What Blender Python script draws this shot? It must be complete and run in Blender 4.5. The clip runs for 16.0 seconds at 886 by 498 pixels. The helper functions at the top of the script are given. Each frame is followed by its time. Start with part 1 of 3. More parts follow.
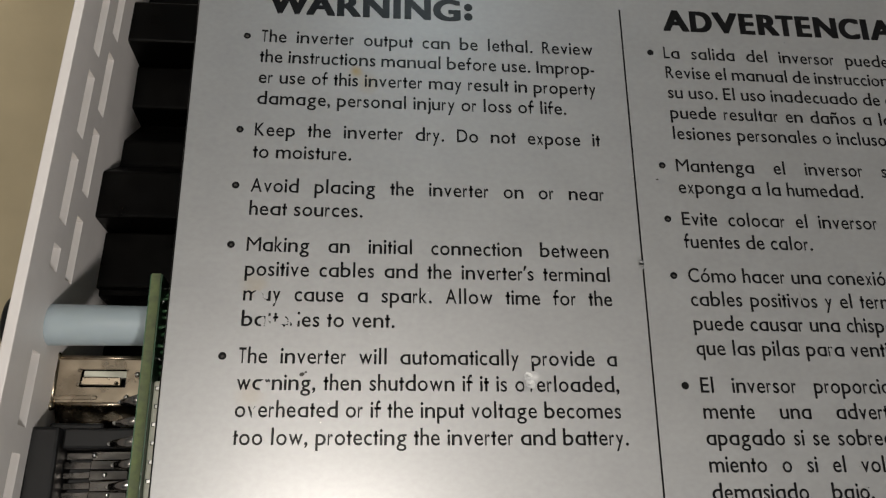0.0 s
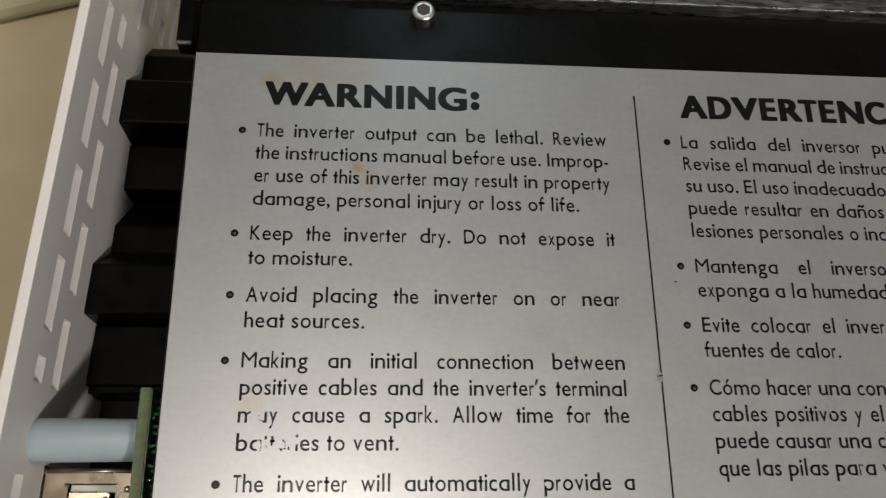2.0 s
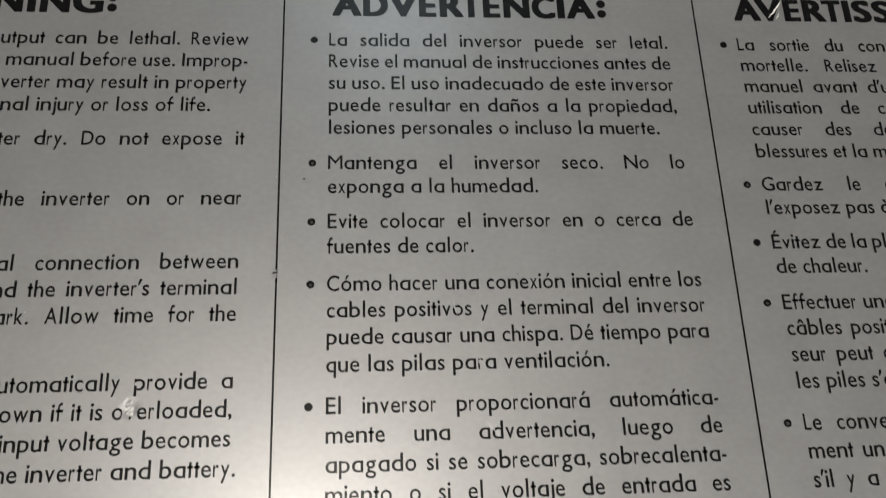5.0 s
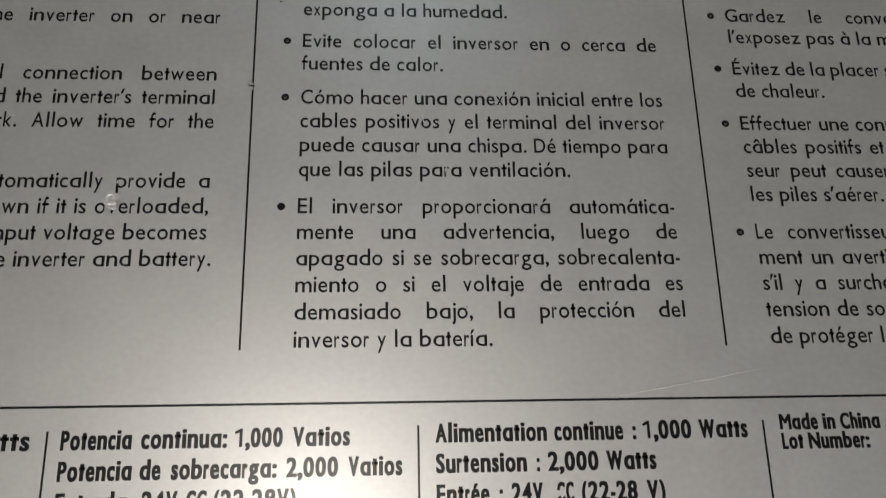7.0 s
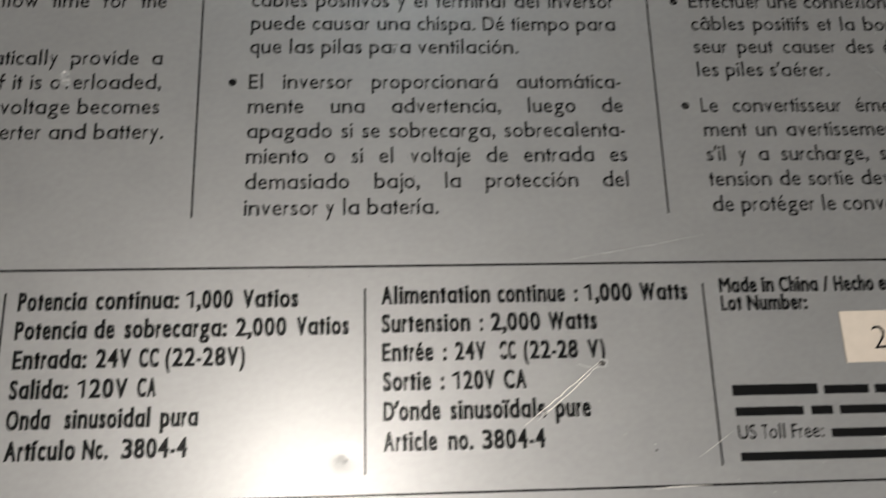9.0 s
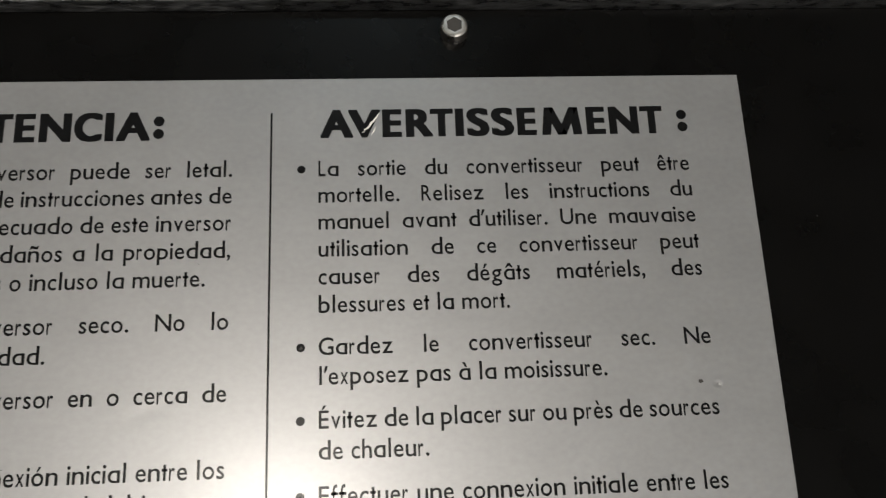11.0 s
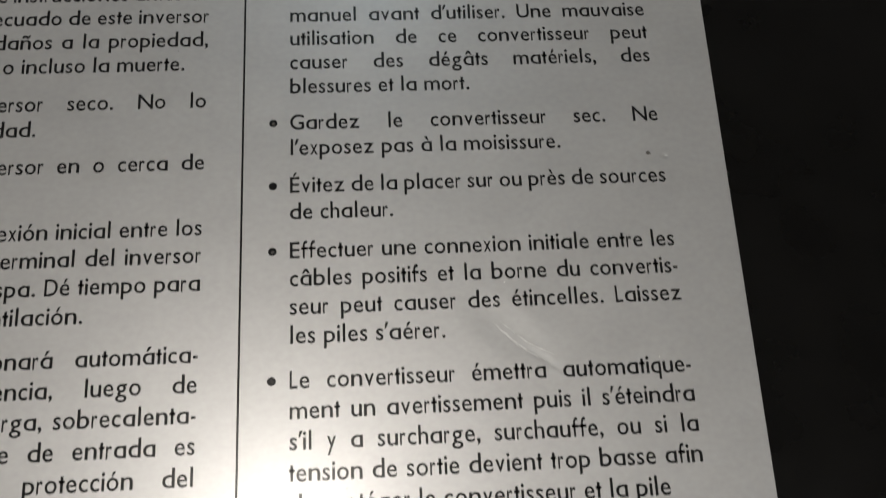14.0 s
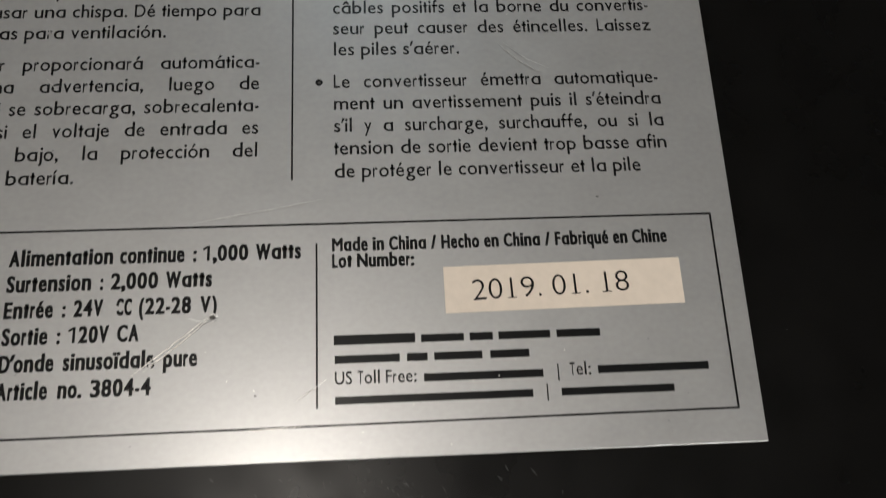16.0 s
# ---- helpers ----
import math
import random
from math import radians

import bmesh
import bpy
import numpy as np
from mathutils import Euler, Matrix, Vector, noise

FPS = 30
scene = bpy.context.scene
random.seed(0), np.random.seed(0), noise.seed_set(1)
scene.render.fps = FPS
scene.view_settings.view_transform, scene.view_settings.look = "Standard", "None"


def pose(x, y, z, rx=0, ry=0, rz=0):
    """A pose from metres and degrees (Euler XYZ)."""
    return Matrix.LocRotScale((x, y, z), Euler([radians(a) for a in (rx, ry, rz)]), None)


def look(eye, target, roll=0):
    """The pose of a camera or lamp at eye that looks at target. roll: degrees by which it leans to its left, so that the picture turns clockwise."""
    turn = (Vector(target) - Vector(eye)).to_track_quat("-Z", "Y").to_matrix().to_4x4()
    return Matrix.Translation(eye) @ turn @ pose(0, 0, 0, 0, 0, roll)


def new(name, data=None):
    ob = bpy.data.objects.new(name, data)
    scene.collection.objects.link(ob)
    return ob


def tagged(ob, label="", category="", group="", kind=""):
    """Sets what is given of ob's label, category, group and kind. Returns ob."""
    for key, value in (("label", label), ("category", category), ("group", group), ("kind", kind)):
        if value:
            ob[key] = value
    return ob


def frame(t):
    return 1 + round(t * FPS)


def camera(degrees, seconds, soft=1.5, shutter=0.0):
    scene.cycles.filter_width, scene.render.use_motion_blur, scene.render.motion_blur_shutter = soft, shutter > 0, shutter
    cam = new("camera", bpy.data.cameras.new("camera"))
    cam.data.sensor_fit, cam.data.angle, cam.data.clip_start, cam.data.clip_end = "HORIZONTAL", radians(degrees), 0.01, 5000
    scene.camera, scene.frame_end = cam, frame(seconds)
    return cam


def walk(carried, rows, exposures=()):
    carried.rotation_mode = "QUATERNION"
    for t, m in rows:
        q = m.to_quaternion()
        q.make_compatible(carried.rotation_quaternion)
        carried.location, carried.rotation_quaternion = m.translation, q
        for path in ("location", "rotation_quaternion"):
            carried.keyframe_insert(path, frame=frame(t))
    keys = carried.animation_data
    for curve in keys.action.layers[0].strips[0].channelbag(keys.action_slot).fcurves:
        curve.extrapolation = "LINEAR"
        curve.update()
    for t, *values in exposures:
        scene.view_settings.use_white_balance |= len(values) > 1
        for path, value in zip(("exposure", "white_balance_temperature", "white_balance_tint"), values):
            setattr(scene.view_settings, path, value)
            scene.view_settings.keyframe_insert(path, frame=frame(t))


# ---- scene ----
# Camera: rows of seconds, millimetres and degrees. The label's face lies 90 mm above the table.
cam = camera(54.98, 16.0, 1.2, 0.35)
ROWS = [
    (0.0, -44.80, -37.73, 205.71, 19.528, -5.166, -0.546),
    (0.5, -46.01, -36.42, 205.15, 19.406, -4.990, -0.589),
    (1.0, -46.39, -25.22, 205.81, 19.325, -5.072, -0.695),
    (1.5, -47.07, -20.13, 201.21, 19.596, -5.093, -0.738),
    (2.0, -44.97, -21.11, 204.20, 19.679, -4.923, -0.653),
    (2.4, -18.16, -18.79, 204.83, 19.157, -4.438, -0.390),
    (2.5, -9.31, -16.14, 205.67, 18.408, -4.115, -0.429),
    (2.7, -0.79, -15.92, 202.09, 18.861, -4.192, -0.858),
    (3.0, 3.88, -16.16, 199.83, 19.221, -3.976, -1.334),
    (3.2, 5.77, -15.12, 199.85, 18.960, -4.024, -1.580),
    (5.3, 9.70, -38.97, 199.27, 19.691, -4.225, -2.110),
    (5.5, 11.04, -42.57, 200.06, 19.211, -3.928, -1.840),
    (6.0, 11.89, -52.86, 199.06, 18.944, -4.012, -1.678),
    (6.5, 14.89, -54.53, 199.54, 18.318, -3.761, -1.518),
    (7.0, 13.79, -56.90, 197.45, 17.921, -3.712, -1.322),
    (7.5, 14.68, -62.93, 195.78, 17.451, -3.757, -1.320),
    (8.0, 15.09, -70.63, 196.76, 16.893, -3.820, -1.276),
    (8.3, 14.02, -74.59, 194.83, 16.542, -4.008, -1.290),
    (8.5, 14.67, -74.20, 194.46, 16.044, -3.666, -1.242),
    (9.0, 21.75, -70.49, 196.58, 15.929, -2.970, -1.566),
    (9.4, 34.80, -49.87, 210.14, 15.625, -2.934, -1.874),
    (9.5, 35.51, -42.60, 211.34, 15.457, -3.205, -1.974),
    (9.6, 36.46, -37.02, 211.12, 16.107, -3.041, -2.054),
    (10.0, 47.20, -14.73, 207.86, 16.959, -3.050, -2.232),
    (10.2, 55.88, -3.61, 203.65, 15.584, -3.724, -2.303),
    (12.3, 78.72, -2.46, 192.65, 16.582, -2.379, -2.373),
    (12.5, 78.46, -7.49, 195.01, 17.059, -2.402, -2.418),
    (13.0, 76.82, -17.20, 195.22, 16.754, -2.659, -2.487),
    (13.5, 76.83, -26.47, 193.83, 17.235, -2.851, -2.632),
    (14.0, 77.74, -35.00, 194.15, 16.752, -2.625, -2.853),
    (14.5, 77.85, -48.85, 195.75, 17.838, -2.759, -2.754),
    (15.0, 75.33, -59.80, 198.96, 18.064, -3.084, -2.807),
    (15.5, 73.57, -70.69, 201.23, 17.646, -2.580, -2.665),
    (16.0, 72.15, -82.92, 205.04, 17.618, -2.960, -2.720),
]
walk(cam, [(t, pose(x / 1000, y / 1000, z / 1000, a, b, c)) for t, x, y, z, a, b, c in ROWS], ((0.0, -0.06), (1.0, 0.02), (1.5, 0.06), (2.5, -0.04), (3.0, 0.02), (6.5, -0.1), (9.5, -0.14), (12.5, 0.03), (14.0, 0.03), (15.5, -0.1), (16.0, -0.14)))

# ---- light ----
world = bpy.data.worlds.new("world")
scene.world = world
world.use_nodes = True
world.node_tree.nodes["Background"].inputs[0].default_value = (0.55, 0.6, 0.7, 1)
world.node_tree.nodes["Background"].inputs[1].default_value = 0.05
LAMP = (-0.10, -0.09, 1.35)
lamp_data = bpy.data.lights.new("ceiling_lamp_light", "AREA")
lamp_data.shape, lamp_data.size, lamp_data.energy, lamp_data.color = "DISK", 0.2, 5.0, (1.0, 0.93, 0.845)
lamp_light = new("ceiling_lamp_light", lamp_data)
lamp_light.matrix_basis = look(LAMP, (0.02, -0.03, 0.09))
scene.view_settings.exposure = 0.0
# Unseen fill lamp, added to brighten the end panel's inner face.
SIDE_FILL = (0.66, -0.98, 1.30)
side_fill_data = bpy.data.lights.new("side_fill_light", "AREA")
side_fill_data.shape, side_fill_data.size, side_fill_data.energy, side_fill_data.color = "DISK", 0.2, 11.8, (1.0, 0.955, 0.90)
side_fill = new("side_fill_light", side_fill_data)
side_fill.matrix_basis = look(SIDE_FILL, (0.0, 0.0, 0.05))
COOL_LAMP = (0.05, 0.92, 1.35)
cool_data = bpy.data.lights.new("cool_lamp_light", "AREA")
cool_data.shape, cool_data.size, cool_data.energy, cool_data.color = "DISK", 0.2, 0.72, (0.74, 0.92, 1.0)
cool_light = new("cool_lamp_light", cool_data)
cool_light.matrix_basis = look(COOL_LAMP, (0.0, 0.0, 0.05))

# ---- materials ----
H = 0.09


def material(name, color, rough=0.5, metal=0.0, grain=0.0, scale=200.0, bump=0.0, bump_scale=800.0, stretch=(1, 1, 1), emit=0.0, spread=0.0, coat=0.0):
    """A Principled surface, its colour and roughness varied by noise at two scales, with a fine bump."""
    m = bpy.data.materials.new(name)
    m.use_nodes = True
    nt = m.node_tree
    p = nt.nodes["Principled BSDF"]
    p.inputs["Base Color"].default_value = (*color, 1)
    p.inputs["Roughness"].default_value = rough
    p.inputs["Metallic"].default_value = metal
    p.inputs["Coat Weight"].default_value = coat
    if emit:
        p.inputs["Emission Color"].default_value = (*color, 1)
        p.inputs["Emission Strength"].default_value = emit
    co = nt.nodes.new("ShaderNodeTexCoord")
    mp = nt.nodes.new("ShaderNodeMapping")
    mp.inputs["Scale"].default_value = stretch
    nt.links.new(co.outputs["Object"], mp.inputs["Vector"])
    if grain:
        mixes = None
        for s, k in ((scale, 1.0), (scale / 9, 0.8)):
            n = nt.nodes.new("ShaderNodeTexNoise")
            n.inputs["Scale"].default_value, n.inputs["Detail"].default_value = s, 4
            nt.links.new(mp.outputs["Vector"], n.inputs["Vector"])
            r = nt.nodes.new("ShaderNodeMapRange")
            r.inputs["From Min"].default_value, r.inputs["From Max"].default_value = 0.25, 0.75
            r.inputs["To Min"].default_value, r.inputs["To Max"].default_value = 1 - grain * k, 1 + grain * k
            nt.links.new(n.outputs["Fac"], r.inputs["Value"])
            if mixes is None:
                mixes = r.outputs["Result"]
            else:
                q = nt.nodes.new("ShaderNodeMath")
                q.operation = "MULTIPLY"
                nt.links.new(mixes, q.inputs[0])
                nt.links.new(r.outputs["Result"], q.inputs[1])
                mixes = q.outputs["Value"]
        v = nt.nodes.new("ShaderNodeVectorMath")
        v.operation = "SCALE"
        v.inputs[0].default_value = color
        nt.links.new(mixes, v.inputs["Scale"])
        nt.links.new(v.outputs["Vector"], p.inputs["Base Color"])
        q = nt.nodes.new("ShaderNodeMath")
        q.operation = "MULTIPLY"
        q.inputs[1].default_value = rough
        nt.links.new(mixes, q.inputs[0])
        nt.links.new(q.outputs["Value"], p.inputs["Roughness"])
    if bump:
        n = nt.nodes.new("ShaderNodeTexNoise")
        n.inputs["Scale"].default_value, n.inputs["Detail"].default_value = bump_scale, 3
        nt.links.new(mp.outputs["Vector"], n.inputs["Vector"])
        b = nt.nodes.new("ShaderNodeBump")
        b.inputs["Strength"].default_value, b.inputs["Distance"].default_value = bump, 0.0004
        nt.links.new(n.outputs["Fac"], b.inputs["Height"])
        nt.links.new(b.outputs["Normal"], p.inputs["Normal"])
    return m


def stain(m, spots, color):
    """Adds soft irregular stains to a material: spots of (x, y, radius, weight) in millimetres on the object."""
    nt = m.node_tree
    p = nt.nodes["Principled BSDF"]
    old = p.inputs["Base Color"].links[0].from_socket
    co = nt.nodes.new("ShaderNodeTexCoord")
    n = nt.nodes.new("ShaderNodeTexNoise")
    n.inputs["Scale"].default_value, n.inputs["Detail"].default_value = 260, 5
    nt.links.new(co.outputs["Object"], n.inputs["Vector"])
    total = None
    for x, y, radius, weight in spots:
        d = nt.nodes.new("ShaderNodeVectorMath")
        d.operation = "DISTANCE"
        d.inputs[1].default_value = (x / 1000, y / 1000, 0)
        nt.links.new(co.outputs["Object"], d.inputs[0])
        r = nt.nodes.new("ShaderNodeMapRange")
        r.interpolation_type = "SMOOTHSTEP"
        r.inputs["From Min"].default_value, r.inputs["From Max"].default_value = radius / 1000, 0
        r.inputs["To Min"].default_value, r.inputs["To Max"].default_value = 0, weight
        nt.links.new(d.outputs["Value"], r.inputs["Value"])
        q = nt.nodes.new("ShaderNodeMath")
        q.operation = "MULTIPLY_ADD"
        nt.links.new(r.outputs["Result"], q.inputs[0])
        nt.links.new(n.outputs["Fac"], q.inputs[1])
        if total is None:
            q.inputs[2].default_value = 0
        else:
            nt.links.new(total, q.inputs[2])
        total = q.outputs["Value"]
    mix = nt.nodes.new("ShaderNodeMix")
    mix.data_type = "RGBA"
    mix.inputs["B"].default_value = (*color, 1)
    for s in mix.inputs:
        if s.name == "B" and s.type == "RGBA":
            s.default_value = (*color, 1)
        if s.name == "A" and s.type == "RGBA":
            nt.links.new(old, s)
        if s.name == "Factor" and s.type == "VALUE":
            nt.links.new(total, s)
    nt.links.new([s for s in mix.outputs if s.type == "RGBA"][0], p.inputs["Base Color"])


silver = material("brushed_silver", (0.375, 0.375, 0.378), 0.415, 0.66, 0.05, 1300, 0.022, 3800, (0.8, 1, 1))
stain(silver, [(-55, 48.2, 7, 0.8), (-60.5, 46.2, 2.6, 1.3), (-48, 48.5, 5, 0.7), (-45.5, 30.2, 2.6, 0.8), (-47.2, 32.2, 1.5, 1.6), (-60.5, -2.3, 2.6, 1.0), (-60, -18, 3, 0.4)], (0.36, 0.28, 0.15))


def dents(m, hollows):
    """Presses soft hollows into a surface: (x, y, half length, half width, turn in degrees, depth), in millimetres."""
    nt = m.node_tree
    p = nt.nodes["Principled BSDF"]
    co = nt.nodes.new("ShaderNodeTexCoord")
    total = None
    for x, y, long, wide, turn, depth in hollows:
        mp = nt.nodes.new("ShaderNodeMapping")
        mp.vector_type = "TEXTURE"
        mp.inputs["Location"].default_value = (x / 1000, y / 1000, 0)
        mp.inputs["Rotation"].default_value = (0, 0, radians(turn))
        mp.inputs["Scale"].default_value = (long / 1000, wide / 1000, 1)
        nt.links.new(co.outputs["Object"], mp.inputs["Vector"])
        d = nt.nodes.new("ShaderNodeVectorMath")
        d.operation = "LENGTH"
        nt.links.new(mp.outputs["Vector"], d.inputs[0])
        r = nt.nodes.new("ShaderNodeMapRange")
        r.interpolation_type = "SMOOTHSTEP"
        r.inputs["From Min"].default_value, r.inputs["From Max"].default_value = 0, 1
        r.inputs["To Min"].default_value, r.inputs["To Max"].default_value = -depth, 0
        nt.links.new(d.outputs["Value"], r.inputs["Value"])
        q = nt.nodes.new("ShaderNodeMath")
        q.operation = "ADD"
        nt.links.new(r.outputs["Result"], q.inputs[0])
        q.inputs[1].default_value = 0
        if total is not None:
            nt.links.new(total, q.inputs[1])
        total = q.outputs["Value"]
    b = nt.nodes.new("ShaderNodeBump")
    b.inputs["Strength"].default_value, b.inputs["Distance"].default_value = 1.0, 0.001
    nt.links.new(total, b.inputs["Height"])
    old = p.inputs["Normal"].links[0].from_socket
    nt.links.new(old, b.inputs["Normal"])
    nt.links.new(b.outputs["Normal"], p.inputs["Normal"])
    nt.links.new(b.outputs["Normal"], p.inputs["Coat Normal"])


dents(silver, [(91.5, -14.5, 8.0, 3.8, -38, 0.06), (95.5, -18.2, 4.5, 0.9, -36, 0.018), (15.3, -66.4, 2.8, 2.2, 10, 0.05), (-22.0, -15.8, 1.7, 1.3, 40, 0.08), (114.4, 8.1, 0.8, 0.6, 0, 0.06), (23.5, -20.0, 2.6, 0.7, -50, 0.02), (19.2, -3.2, 2.2, 0.6, 80, 0.015), (44.0, 7.0, 3.5, 1.6, 20, 0.015), (30.0, 48.0, 14, 5, 0, 0.03), (-30.0, 47.5, 12, 4, 4, 0.03)])
ink = material("black_print", (0.005, 0.005, 0.0055), 0.5, 0.0, 0.2, 900)
for m, gloss in ((silver, 0.95), (ink, 0.48)):
    m.node_tree.nodes["Principled BSDF"].inputs["Coat Weight"].default_value = gloss
    m.node_tree.nodes["Principled BSDF"].inputs["Coat Roughness"].default_value = 0.235
ink.node_tree.nodes["Principled BSDF"].inputs["Specular IOR Level"].default_value = 0.0
worn_ink = material("worn_print", (0.035, 0.033, 0.03), 0.6, 0.0, 0.3, 1500)
scuff = material("scuffed_aluminium", (0.52, 0.52, 0.52), 0.4, 0.75, 0.15, 1500, 0.3, 3000)
bright_scratch = material("bright_scratch", (0.88, 0.85, 0.80), 0.5, 0.0, 0.3, 2500)
grime_and_shade = material("dark_speck_and_shade", (0.05, 0.045, 0.04), 0.6, 0, 0.2, 900)
paper = material("cream_paper", (0.70, 0.61, 0.52), 0.75, 0, 0.04, 700, 0.1, 3000)
black_paint = material("black_paint", (0.0028, 0.0026, 0.0024), 0.3, 0, 0.2, 120, 0.02, 1500)
black_coat = material("worn_black_coat", (0.07, 0.07, 0.068), 0.4, 0.7, 0.35, 900, 0.25, 2500)
# Edge steel whose paler colour carries the highlights of lip and tab.
bare_lit_edge = material("bare_steel_lit_edge", (0.15, 0.15, 0.15), 0.36, 0.9, 0.6, 1200, 0.4, 3000, (0.3, 1, 1))
black_alloy = material("black_anodised", (0.0025, 0.0023, 0.0021), 0.34, 0.0, 0.25, 250, 0.12, 400)
for m, gloss in ((black_paint, 0.12), (black_alloy, 0.07)):
    m.node_tree.nodes["Principled BSDF"].inputs["Specular IOR Level"].default_value = gloss
white_plastic = material("white_plastic", (0.77, 0.725, 0.70), 0.45, 0, 0.03, 300, 0.08, 1500)
nylon = material("translucent_nylon", (0.35, 0.41, 0.44), 0.46, 0, 0.03, 400)
nylon.node_tree.nodes["Principled BSDF"].inputs["Subsurface Weight"].default_value = 0.3
nylon.node_tree.nodes["Principled BSDF"].inputs["Subsurface Radius"].default_value = (0.002, 0.002, 0.0025)
pcb_green = material("green_solder_mask", (0.045, 0.12, 0.055), 0.35, 0, 0.25, 700, 0.2, 1200)
pcb_edge = material("bare_laminate", (0.12, 0.15, 0.06), 0.6, 0, 0.35, 900)
nickel = material("tarnished_nickel", (0.36, 0.30, 0.225), 0.28, 1.0, 0.2, 300, 0.06, 500)
steel = material("bright_steel", (0.62, 0.59, 0.55), 0.28, 1.0, 0.2, 500, 0.03, 900)
contact_metal = material("dull_contacts", (0.30, 0.28, 0.26), 0.26, 1.0, 0.35, 500, 0.25, 900, (0.3, 1, 1))
solder = material("solder", (0.66, 0.65, 0.62), 0.25, 1.0, 0.15, 900, 0.05, 900)
black_plastic = material("black_plastic", (0.006, 0.006, 0.0065), 0.42, 0, 0.2, 500, 0.03, 1500)
black_plastic.node_tree.nodes["Principled BSDF"].inputs["Specular IOR Level"].default_value = 0.3
header_white = material("ivory_nylon", (0.62, 0.62, 0.52), 0.5, 0, 0.08, 600)
tan = material("tan_laminate", (0.48, 0.395, 0.25), 0.5, 0, 0.10, 60, 0.15, 300)
white_paint = material("ceiling_paint", (0.66, 0.72, 0.78), 0.85, 0, 0.04, 6, 0.1, 60)
wall_paint = material("wall_paint", (0.55, 0.575, 0.61), 0.8, 0, 0.05, 6, 0.1, 60)
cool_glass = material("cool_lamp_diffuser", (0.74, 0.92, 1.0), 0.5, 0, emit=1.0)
lamp_glass = material("lamp_diffuser", (1.0, 0.95, 0.87), 0.5, 0, emit=3.0)


# ---- building helpers (millimetres, z measured from the label's face) ----
def finish(ob, mat, parent=None, label="", smooth=False):
    ob.data.materials.append(mat)
    if smooth:
        for f in ob.data.polygons:
            f.use_smooth = True
    if parent:
        ob.parent = parent
    if label:
        tagged(ob, label)
    return ob


def part(name, bm, mat, parent=None, label="", smooth=False):
    me = bpy.data.meshes.new(name)
    bmesh.ops.recalc_face_normals(bm, faces=bm.faces)
    bm.to_mesh(me)
    bm.free()
    return finish(new(name, me), mat, parent, label, smooth)


def box(bm, x0, x1, y0, y1, z0, z1, bevel=0.0):
    """Adds a box in millimetres, its edges rounded by bevel."""
    r = bmesh.ops.create_cube(bm, size=1.0)
    for v in r["verts"]:
        v.co = Vector((((x0 + x1) / 2 + v.co.x * (x1 - x0)) / 1000, ((y0 + y1) / 2 + v.co.y * (y1 - y0)) / 1000, H + ((z0 + z1) / 2 + v.co.z * (z1 - z0)) / 1000))
    if bevel:
        edges = list({e for v in r["verts"] for e in v.link_edges})
        bmesh.ops.bevel(bm, geom=edges, offset=bevel / 1000, segments=2, profile=0.5, affect="EDGES")
    return bm


def rod(bm, a, b, r0, r1=None, n=24):
    """Adds a round bar from a to b in millimetres."""
    a, b = Vector(a), Vector(b)
    d = b - a
    m = Matrix.Translation(((a.x + b.x) / 2000, (a.y + b.y) / 2000, H + (a.z + b.z) / 2000)) @ d.to_track_quat("Z", "Y").to_matrix().to_4x4()
    bmesh.ops.create_cone(bm, cap_ends=True, segments=n, radius1=r0 / 1000, radius2=(r0 if r1 is None else r1) / 1000, depth=d.length / 1000, matrix=m)
    return bm


def boxed(name, dims, mat, parent=None, label="", bevel=0.0):
    return part(name, box(bmesh.new(), *dims, bevel), mat, parent, label)


# ---- room ----
def slab(name, dims, mat, label):
    bm = bmesh.new()
    r = bmesh.ops.create_cube(bm, size=1.0)
    x0, x1, y0, y1, z0, z1 = dims
    for v in r["verts"]:
        v.co = Vector(((x0 + x1) / 2 + v.co.x * (x1 - x0), (y0 + y1) / 2 + v.co.y * (y1 - y0), (z0 + z1) / 2 + v.co.z * (z1 - z0)))
    return tagged(part(name, bm, mat), label, name.split("_")[0], kind="structure")


R = 1.3
slab("ground", (-R, R, -R, R, -0.03, 0.0), tan, "tan laminate worktop under the opened inverter")
slab("ceiling", (-R, R, -R, R, 1.6, 1.65), white_paint, "plain pale painted ceiling")
slab("wall_north", (-R, R, R, R + 0.05, -0.03, 1.65), wall_paint, "plain pale painted wall")
slab("wall_south", (-R, R, -R - 0.05, -R, -0.03, 1.65), wall_paint, "plain pale painted wall")
slab("wall_east", (R, R + 0.05, -R - 0.05, R + 0.05, -0.03, 1.65), wall_paint, "plain pale painted wall")
slab("wall_west", (-R - 0.05, -R, -R - 0.05, R + 0.05, -0.03, 1.65), wall_paint, "plain pale painted wall")

mat_olive = material("olive_cloth", (0.46, 0.41, 0.27), 0.9, 0, 0.08, 90, 0.3, 900)
bm = bmesh.new()
box(bm, -330, 55, 2, 160, -89.9, -84, 2.5)
cloth = tagged(part("folded_cloth", bm, mat_olive), "pale olive folded cloth lying on the table", "cloth")
cloth.matrix_basis = pose(-0.127, 0.117, 0, 0, 0, 18.4)


